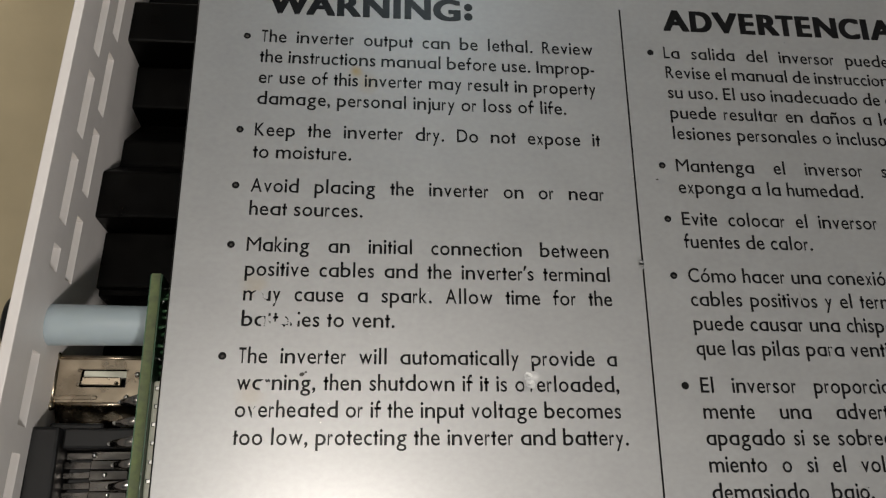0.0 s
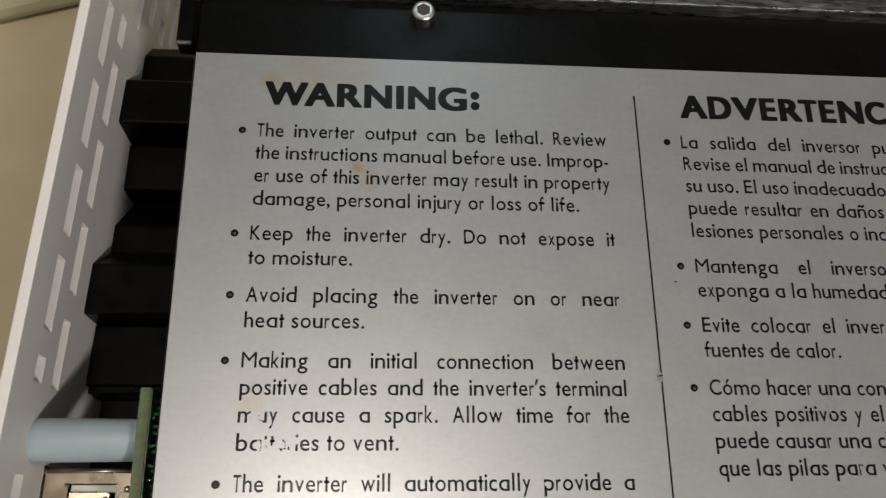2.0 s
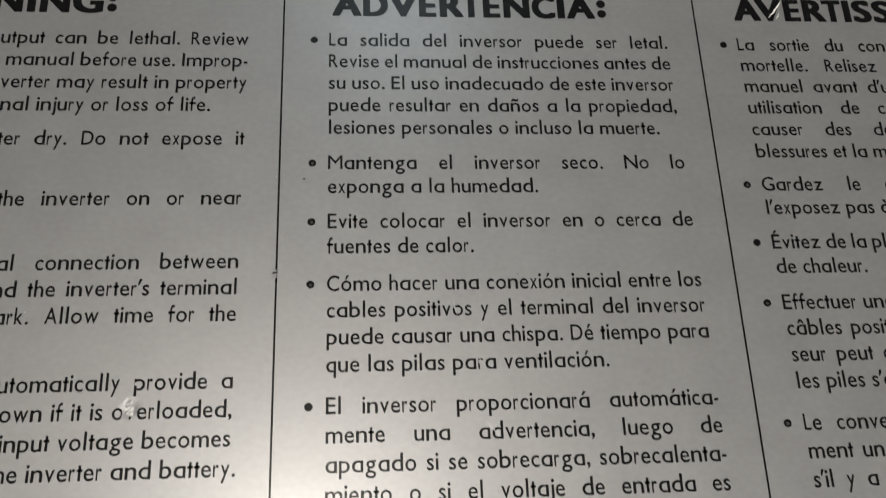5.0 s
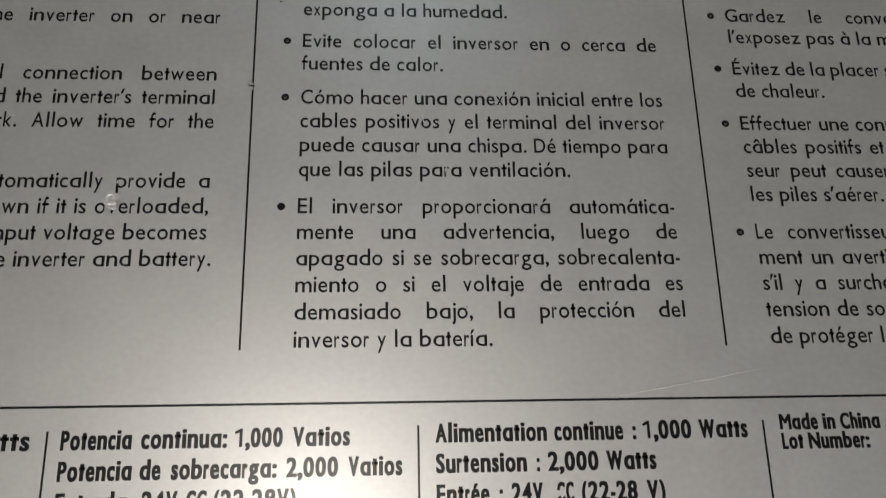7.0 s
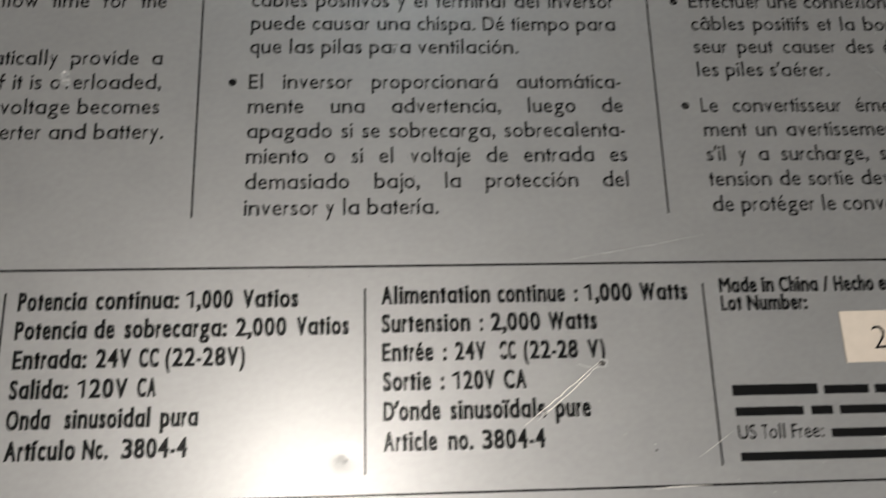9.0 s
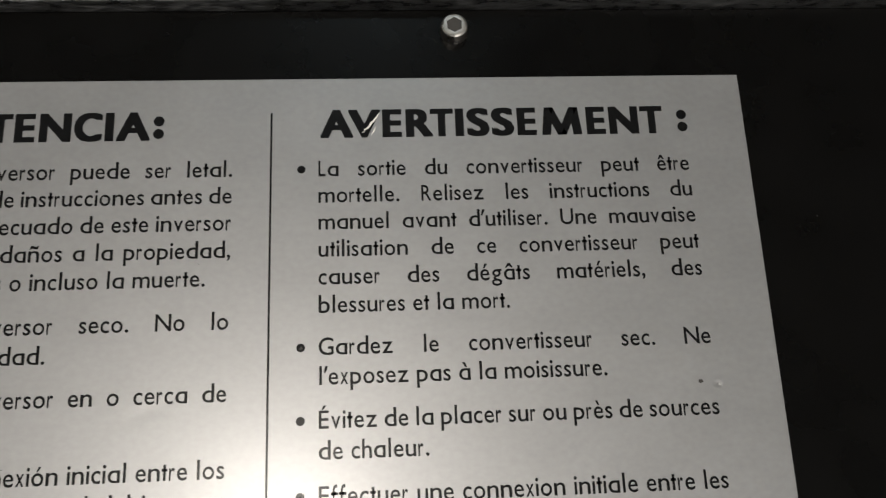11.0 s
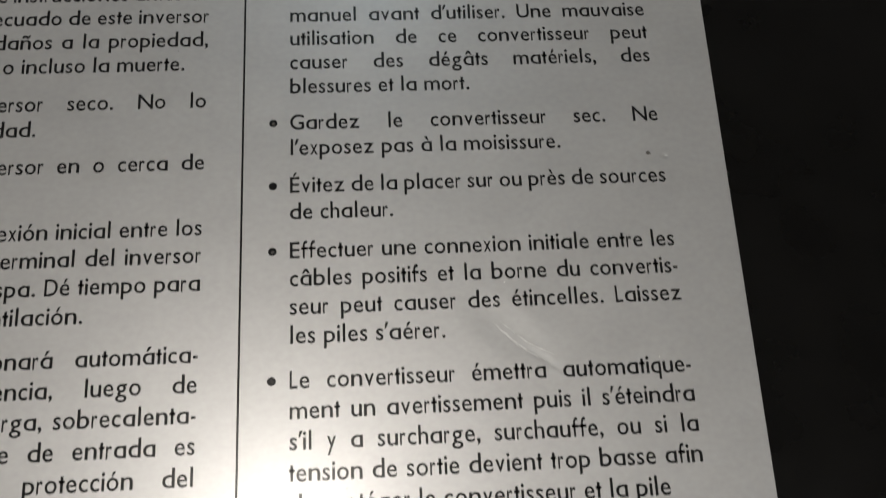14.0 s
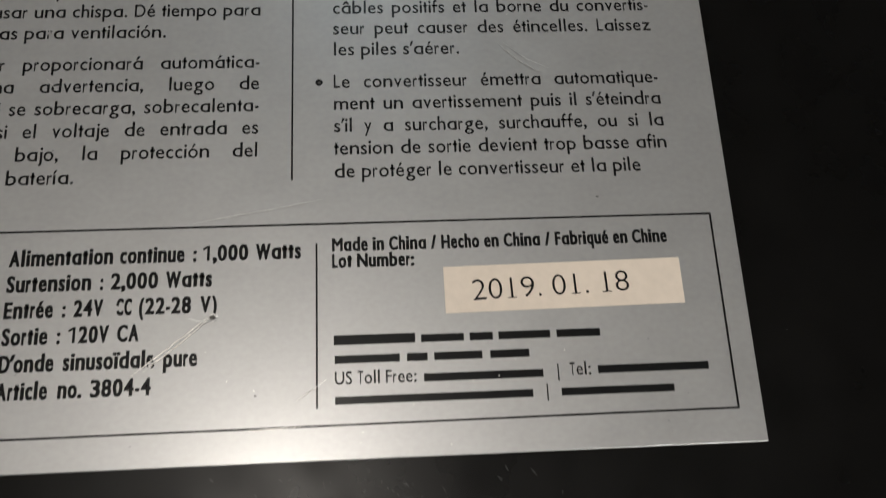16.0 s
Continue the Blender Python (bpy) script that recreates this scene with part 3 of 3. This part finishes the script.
def print_line(text, x0, x1, y, em=2.85, cap=2.12, xh=1.40, heavy=0.007, bold=0.0, justify=True, fit=False, name="text_line", mat=None, turn=0.0, parent=None, lift=INK, single=False, widths=ADV):
    """A printed line with its baseline at y. justify: the gaps between the words take up the slack; fit: the letters do."""
    words = text.split(" ")
    squeeze = 1.0
    if fit:
        natural = sum(widths[PLAIN.get(c, c)] for c in text) / 1000 * em + sum(KERN.get(a + b, 0) for a, b in zip(text, text[1:])) * em * single
        squeeze = (x1 - x0 + 0.09 * em) / natural
    wide = [sum(ADV[PLAIN.get(c, c)] for c in w) / 1000 * em * squeeze for w in words]
    gap = 0.28 * em * squeeze
    if justify and len(words) > 1 and not fit:
        gap = (x1 - x0 + 0.09 * em - sum(wide)) / (len(words) - 1)
    pen = x0 - 0.045 * em * squeeze
    c, s = math.cos(radians(turn)), math.sin(radians(turn))
    ahead = ""
    line = new(name)
    line.parent = parent or rating_label

    def press(piece, verts, faces):
        me = bpy.data.meshes.new(piece)
        me.from_pydata([((x0 + (a - x0) * c - b * s) / 1000, (y + (a - x0) * s + b * c) / 1000, H + (lift + e) / 1000) for a, b, e in verts], [], faces)
        finish(new(piece, me), mat or ink, line)

    for w in words:
        verts, faces = [], []
        for ch in w:
            vs, fs, adv = letter(ch, em, heavy, cap, xh, squeeze, bold, widths, name == "stamped_date")
            if single and pen > x0 and ahead + ch in KERN:
                pen += KERN[ahead + ch] * em * squeeze
            ahead = ch
            rise = bold * 0.45
            solid = (ch == "1" and name != "stamped_date") or (ch == ":" and widths is WIDE)
            for k in ((-1, 0, 1) if bold and not solid else (0,)):
                for j in ((-1, 0, 1) if bold and not solid else (0,)):
                    n = len(verts)
                    verts += [(pen + a + k * bold, b * (1 - 2 * rise / cap) + rise * (1 + j), 0.003 * (3 * k + j + 4)) for a, b in vs]
                    faces += [tuple(i + n for i in f) for f in fs]
            pen += adv
            if single:
                press("letter", verts, faces)
                verts, faces = [], []
        if not single:
            press("word", verts, faces)
        pen += gap
    return line


def bullet(x, y):
    bm = bmesh.new()
    bmesh.ops.create_circle(bm, cap_ends=True, segments=20, radius=0.00054, matrix=Matrix.Translation((x / 1000, y / 1000, H + INK / 1000)))
    part("bullet", bm, ink, rating_label)


def rule(x0, x1, y0, y1, name="divider_line", mat=None, parent=None, lift=INK, slope=0.0):
    bm = bmesh.new()
    bm.faces.new([bm.verts.new((x / 1000, y / 1000, H + lift / 1000)) for x, y in ((x0, y0), (x1, y0 + slope), (x1, y1 + slope), (x0, y1))])
    return part(name, bm, mat or ink, parent or rating_label)


def column(x0, x1, paragraphs):
    """Bulleted paragraphs: (baseline of the first line, lines); a line is text, or text with its own right end."""
    for y, lines in paragraphs:
        bullet(x0 - 2.2, y + 0.95)
        for i, line in enumerate(lines):
            if isinstance(line, tuple):
                print_line(line[0], x0, line[1], y - 3.63 * i, fit=True)
            else:
                print_line(line, x0, x1, y - 3.63 * i)


column(-61.9, -9.5, [
    (36.85, ["The inverter output can be lethal. Review", "the instructions manual before use. Improp-", "er use of this inverter may result in property", ("damage, personal injury or loss of life.", -14.4)]),
    (20.65, ["Keep the inverter dry. Do not expose it", ("to moisture.", -47.5)]),
    (11.6, ["Avoid placing the inverter on or near", ("heat sources.", -45.6)]),
    (2.45, ["Making an initial connection between", "positive cables and the inverter's terminal", "may cause a spark. Allow time for the", ("batteries to vent.", -40.8)]),
    (-13.6, ["The inverter will automatically provide a", "warning, then shutdown if it is overloaded,", "overheated or if the input voltage becomes", ("too low, protecting the inverter and battery.", -8.7)]),
])
column(2.27, 53.55, [
    (36.9, ["La salida del inversor puede ser letal.", "Revise el manual de instrucciones antes de", "su uso. El uso inadecuado de este inversor", "puede resultar en daños a la propiedad,", ("lesiones personales o incluso la muerte.", 50.55)]),
    (16.85, ["Mantenga el inversor seco. No lo", ("exponga a la humedad.", 31.8)]),
    (8.0, ["Evite colocar el inversor en o cerca de", ("fuentes de calor.", 22.2)]),
    (-0.95, ["Cómo hacer una conexión inicial entre los", "cables positivos y el terminal del inversor", "puede causar una chispa. Dé tiempo para", ("que las pilas para ventilación.", 39.5)]),
    (-17.2, ["El inversor proporcionará automática-", "mente una advertencia, luego de", "apagado si se sobrecarga, sobrecalenta-", "miento o si el voltaje de entrada es", "demasiado bajo, la protección del", ("inversor y la batería.", 27.7)]),
])
column(64.65, 114.15, [
    (36.75, ["La sortie du convertisseur peut être", "mortelle. Relisez les instructions du", "manuel avant d'utiliser. Une mauvaise", "utilisation de ce convertisseur peut", "causer des dégâts matériels, des", ("blessures et la mort.", 88.8)]),
    (13.3, ["Gardez le convertisseur sec. Ne", ("l'exposez pas à la moisissure.", 100.5)]),
    (4.4, ["Évitez de la placer sur ou près de sources", ("de chaleur.", 77.9)]),
    (-4.45, ["Effectuer une connexion initiale entre les", "câbles positifs et la borne du convertis-", "seur peut causer des étincelles. Laissez", ("les piles s'aérer.", 83.85)]),
    (-20.85, ["Le convertisseur émettra automatique-", "ment un avertissement puis il s'éteindra", "s'il y a surcharge, surchauffe, ou si la", "tension de sortie devient trop basse afin", ("de protéger le convertisseur et la pile", 109.75)]),
])
for text, x0, x1, mat in (("WARNING:", -61.0, -28.5, ink), ("ADVERTENCIA:", 2.9, 44.8, ink), ("AVERTISSEMENT :", 65.1, 114.85, ink)):
    print_line(text, x0, x1, 42.1, 5.2, 4.0, 2.6, 0.0, 0.28, fit=True, name="heading", mat=mat, single=True, widths=WIDE)
for x in (-4.45, 58.5):
    rule(x - 0.13, x + 0.13, -35.6, 45.75)
for x in (-26.8, 17.95, 62.0):
    rule(x - 0.13, x + 0.13, -68.4, -45.3)
rule(-68.2, 119.3, -42.55, -42.25, "frame_line")
rule(-68.2, 119.3, -71.15, -70.87, "frame_line", slope=0.45)
rule(119.0, 119.3, -70.40, -42.57, "frame_line")
rule(-68.2, -67.9, -70.85, -42.57, "frame_line")

ROOMY = {**ADV, "i": 270, "l": 290, "t": 360, "f": 370, "1": 470}
SPEC = dict(em=3.2, cap=2.25, xh=1.62, heavy=0.012, bold=0.08, fit=True, widths=ROOMY)
print_line("Watts", -37.0, -28.8, -47.55, **SPEC)


def spec_block(y, pitch, lines):
    """Condensed bold lines, word by word with each word's left and right end."""
    for i, words in enumerate(lines):
        for text, x0, x1 in words:
            print_line(text, x0 + 0.1, x1 - 0.28, y - pitch * i, name="text_run", **SPEC)


spec_block(-47.55, 3.64, [
    [("Potencia", -25.2, -16.6), ("continua:", -15.7, -5.2), ("1,000", -4.3, 1.5), ("Vatios", 2.5, 9.7)],
    [("Potencia", -25.2, -16.3), ("de", -15.6, -12.9), ("sobrecarga:", -11.9, 0.9), ("2,000", 1.8, 8.3), ("Vatios", 9.3, 16.1)],
    [("Entrada:", -25.1, -16.0), ("24V", -15.1, -10.7), ("CC", -9.9, -7.3), ("(22-28V)", -6.7, 3.3)],
    [("Salida:", -25.1, -17.9), ("120V", -16.9, -10.8), ("CA", -9.9, -7.4)],
    [("Onda", -25.1, -19.7), ("sinusoidal", -18.2, -7.8), ("pura", -6.9, -2.1)],
    [("Artículo", -24.9, -16.4), ("No.", -15.8, -12.6), ("3804-4", -11.2, -3.2)],
])
spec_block(-47.4, 3.66, [
    [("Alimentation", 20.0, 34.2), ("continue", 34.9, 43.9), (":", 44.9, 45.5), ("1,000", 46.4, 52.7), ("Watts", 53.5, 60.0)],
    [("Surtension", 20.0, 31.5), (":", 32.5, 33.0), ("2,000", 33.9, 40.5), ("Watts", 41.3, 47.8)],
    [("Entrée", 20.0, 26.7), (":", 27.7, 28.3), ("24V", 29.2, 33.3), ("CC", 34.8, 37.1), ("(22-28", 37.9, 45.1), ("V)", 46.1, 48.6)],
    [("Sortie", 20.1, 26.3), (":", 27.3, 27.9), ("120V", 29.0, 34.3), ("CA", 35.2, 38.3)],
    [("D'onde", 20.1, 27.4), ("sinusoïdale", 28.4, 40.6), ("pure", 41.5, 46.2)],
    [("Article", 20.1, 26.9), ("no.", 28.0, 31.3), ("3804-4", 32.2, 40.3)],
])
MADE = dict(em=2.6, cap=1.95, xh=1.4, heavy=0.012, bold=0.075, fit=True, widths=ROOMY)
print_line("Made in China / Hecho en China / Fabriqué en Chine", 64.2, 112.2, -46.55, **MADE)
print_line("Lot Number:", 64.2, 75.6, -48.95, **MADE)
SMALL = dict(em=2.35, cap=1.7, xh=1.15, fit=True)
print_line("US Toll Free:", 64.4, 75.4, -65.3, **SMALL)
print_line("|", 94.6, 94.9, -65.35, **SMALL)
print_line("Tel:", 96.4, 99.3, -65.25, **SMALL)
print_line("|", 92.9, 93.2, -68.0, **SMALL)
for x0, x1, y, tall in ((64.3, 75.4, -59.95, 1.35), (76.2, 82.1, -59.95, 1.1), (82.9, 86.1, -59.95, 1.1), (86.9, 94.1, -59.95, 1.1), (95.0, 101.1, -59.95, 1.1), (64.4, 73.2, -62.5, 1.1), (74.2, 77.0, -62.5, 1.1), (77.9, 84.5, -62.5, 1.1), (85.6, 91.0, -62.5, 1.1), (76.4, 92.7, -65.35, 1.1), (100.3, 115.8, -65.15, 1.1), (64.4, 91.1, -68.0, 1.05), (95.0, 110.6, -68.0, 1.05)):
    rule(x0, x1, y, y + tall, "print_bar")

# lot sticker
sticker = tagged(new("date_sticker"), "small cream paper sticker with a stamped date on the label", "sticker")
bm = bmesh.new()
box(bm, 0, 33.9, -6.7, 0, 0.03, 0.12)
for v in bm.verts:
    v.co.z -= H
patch = part("paper", bm, paper, sticker)
patch.matrix_basis = pose(0.0797, -0.04935, H, 0, 0, 0.65)
print_line("2019. 01. 18", 83.7, 105.9, -54.35, 5.0, 3.0, 2.0, -0.012, fit=True, name="stamped_date", turn=1.8, parent=sticker, lift=0.16, single=True)

# ---- wear on the label ----
def flake(x0, x1, y0, y1, mat, name, lift=0.055, seed=0, n=14, parent=None, rise=0.0):
    """A thin irregular chip filling a rectangle of the label."""
    rng = random.Random(seed)
    bm = bmesh.new()
    ring = []
    for i in range(n):
        a = 2 * math.pi * i / n
        r = 0.5 * rng.uniform(0.72, 1.12)
        ring.append(bm.verts.new((((x0 + x1) / 2 + r * (x1 - x0) * math.cos(a)) / 1000, ((y0 + y1) / 2 + r * (y1 - y0) * math.sin(a)) / 1000, H + lift / 1000)))
    mid = bm.verts.new(((x0 + x1) / 2000, (y0 + y1) / 2000, H + (lift + rise) / 1000))
    for i in range(n):
        bm.faces.new((mid, ring[i], ring[(i + 1) % n]))
    return part(name, bm, mat, parent or rating_label)


for i, (x0, x1, y0, y1) in enumerate((
        (-60.6, -59.2, -5.4, -3.2), (-59.5, -58.3, -4.1, -3.0), (-59.5, -58.7, -5.4, -4.4), (-57.9, -57.4, -5.2, -4.4), (-57.2, -55.9, -8.3, -7.1), (-55.6, -54.4, -7.7, -6.4), (-58.6, -57.6, -7.8, -6.9),
        (-58.8, -57.9, -8.9, -7.6), (-57.4, -56.6, -9.0, -7.5), (-56.7, -55.9, -7.6, -6.7), (-56.0, -55.3, -9.0, -8.2), (-55.1, -54.2, -8.4, -7.2), (-54.0, -53.4, -9.0, -8.1), (-58.0, -57.4, -7.2, -6.5), (-58.1, -57.0, -9.1, -7.8), (-56.6, -55.5, -8.0, -7.2), (-55.6, -54.6, -9.1, -8.3), (-54.6, -53.7, -7.7, -6.7),
        (-59.0, -57.8, -17.7, -15.8), (-59.3, -58.7, -8.8, -7.0), (-56.9, -56.1, -9.0, -8.2), (-55.3, -54.4, -8.2, -7.0), (-59.7, -58.9, -21.3, -19.4), (-60.6, -60.2, -20.4, -19.6), (-60.3, -59.8, -21.2, -20.5), (-62.1, -61.75, -23.4, -22.9),
        (-23.0, -21.9, -17.6, -15.4), (-22.0, -21.2, -16.8, -15.2), (-21.7, -21.2, -13.1, -12.5), (-21.4, -21.0, -14.8, -14.1),
        (22.0, 22.6, -11.2, -10.5), (40.4, 40.8, -6.6, -6.0),
        (33.0, 33.8, -54.2, -52.6), (32.7, 33.2, -55.1, -54.5), (34.5, 35.3, -54.3, -53.4), (35.2, 36.0, -53.9, -53.3), (47.3, 48.2, -55.6, -54.8),
        (39.6, 40.1, -62.2, -61.3), (40.1, 40.7, -61.4, -60.4), (-13.6, -13.0, -65.3, -64.3), (37.2, 37.7, 33.9, 34.5))):
    flake(x0, x1, y0, y1, silver, "worn_patch", 0.058 + 0.0009 * i, i)
for i, (x, y, r) in enumerate(((-22.0, -16.2, 0.8), (-22.4, -15.4, 0.4), (15.1, -66.6, 0.9), (48.2, -55.4, 0.45), (-22.3, -15.0, 0.6))):
    flake(x - r, x + r, y - r * 0.8, y + r * 0.8, scuff, "dent", 0.105 + 0.004 * i, 50 + i, rise=-0.03)
for i, (x, y, r) in enumerate(((-53.3, -15.1, 0.38), (-52.8, -14.8, 0.2), (112.2, 8.5, 0.35), (102.75, -39.35, 0.22), (53.85, -66.4, 0.2), (47.9, -55.5, 0.5), (-1.0, 15.35, 0.22), (108.6, -10.2, 0.12), (24.5, -30.2, 0.12), (114.6, 8.1, 0.25))):
    flake(x - r, x + r, y - r * 0.7, y + r * 0.7, grime_and_shade if i != 9 else scuff, "speck", 0.13 + 0.002 * i, 80 + i)


def scratch(points, width, mat, seed=0):
    """A thin tapering scratch through a few points."""
    rng = random.Random(seed)
    path = []
    for (ax, ay), (bx, by) in zip(points, points[1:]):
        for i in range(8):
            path.append((ax + (bx - ax) * i / 8 + rng.uniform(-1, 1) * width * 0.4, ay + (by - ay) * i / 8 + rng.uniform(-1, 1) * width * 0.4))
    path.append(points[-1])
    bm = bmesh.new()
    dx, dy = points[-1][0] - points[0][0], points[-1][1] - points[0][1]
    long = math.hypot(dx, dy)
    pairs = []
    for i, (x, y) in enumerate(path):
        w = width * 0.5 * (0.15 + math.sin(math.pi * i / (len(path) - 1)))
        pairs.append([bm.verts.new(((x - s * dy / long * w) / 1000, (y + s * dx / long * w) / 1000, H + (0.15 + 0.002 * seed) / 1000)) for s in (-1, 1)])
    for p, q in zip(pairs, pairs[1:]):
        bm.faces.new((p[0], p[1], q[1], q[0]))
    part("scratch", bm, mat, rating_label)


scratch([(48.0, -54.9), (43.0, -58.9), (37.4, -63.2)], 0.16, bright_scratch, 1)
scratch([(47.7, -55.5), (43.3, -59.3), (39.6, -62.1)], 0.15, bright_scratch, 21)
scratch([(46.0, -57.1), (42.0, -60.4), (39.0, -62.7)], 0.07, bright_scratch, 22)
scratch([(59.2, -67.3), (61.4, -65.9), (63.6, -64.4)], 0.05, bright_scratch, 23)
scratch([(44.5, -55.5), (46.5, -56.1), (48.6, -55.9)], 0.2, scuff, 2)
scratch([(70.4, 42.6), (71.6, 44.0), (72.8, 45.6)], 0.26, bright_scratch, 3)
scratch([(71.6, 42.3), (72.3, 43.6)], 0.16, bright_scratch, 4)
scratch([(89.7, -13.7), (92.8, -16.7), (96.0, -18.8)], 0.22, scuff, 5)
scratch([(90.6, -13.5), (93.9, -16.4), (97.5, -18.2)], 0.12, scuff, 6)
scratch([(43.7, -42.0), (53.4, -40.4), (62.8, -38.7)], 0.14, scuff, 7)
scratch([(53.0, -70.95), (56.2, -70.8), (60.4, -70.72)], 0.14, bright_scratch, 8)
scratch([(-4.62, 2.6), (-4.6, 1.7), (-4.63, 0.8)], 0.6, silver, 9)
scratch([(19.0, -2.0), (19.4, -4.5)], 0.1, scuff, 10)
scratch([(22.6, -18.6), (24.4, -20.6)], 0.1, scuff, 11)

for i, (x, y) in enumerate(((-64.1, 37.8), (-64.1, 21.6), (-64.1, 12.6), (-64.1, 3.4), (-64.1, -12.65), (0.07, 17.8), (0.07, 8.95), (0.07, 0.0), (62.45, -3.5), (62.45, -19.9), (62.45, 14.25))):
    flake(x - 0.22, x + 0.26, y - 0.3, y + 0.16, worn_ink, "speck", 0.045, 120 + i)

for i, (x, y, r) in enumerate(((94.0, -80.5, 0.07), (-20.0, 55.5, 0.07), (35.0, 54.0, 0.06), (101.0, 56.0, 0.07), (128.0, -60.0, 0.07), (131.0, 30.0, 0.06))):
    flake(x - r, x + r, y - r * 0.5, y + r * 0.5, scuff, "dust_speck", -0.36, 160 + i, parent=cover)

# fine rubs on the black cover below the label
rub = material("rubbed_paint", (0.055, 0.055, 0.055), 0.45, 0.0, 0.4, 1800, 0.3, 2500)
rng = random.Random(33)
for i in range(26):
    x, y = rng.uniform(45, 92), rng.uniform(-84.5, -76.4)
    turn, long, wide = radians(rng.uniform(-75, -25)), rng.uniform(0.3, 1.6), rng.uniform(0.04, 0.11)
    bm = bmesh.new()
    c, d = math.cos(turn), math.sin(turn)
    bm.faces.new([bm.verts.new(((x + a * c - b * d) / 1000, (y + a * d + b * c) / 1000, H + (-0.37 + 0.0008 * i) / 1000)) for a, b in ((-long / 2, 0), (0, -wide / 2), (long / 2, 0), (0.1 * long, wide / 2))])
    part("rub_mark", bm, rub, cover)

# tiny nicks scattered over the handled parts of the label
rng = random.Random(61)
for i in range(46):
    x, y = (rng.uniform(18, 118), rng.uniform(-74.2, -60)) if i % 2 else (rng.uniform(-60, 118), rng.uniform(-58, 48))
    r = rng.uniform(0.05, 0.11)
    flake(x - r * rng.uniform(0.6, 2.2), x + r, y - r * 0.6, y + r * 0.6, bright_scratch if i % 3 else grime_and_shade, "nick", 0.21 + 0.001 * i, 300 + i, n=6)
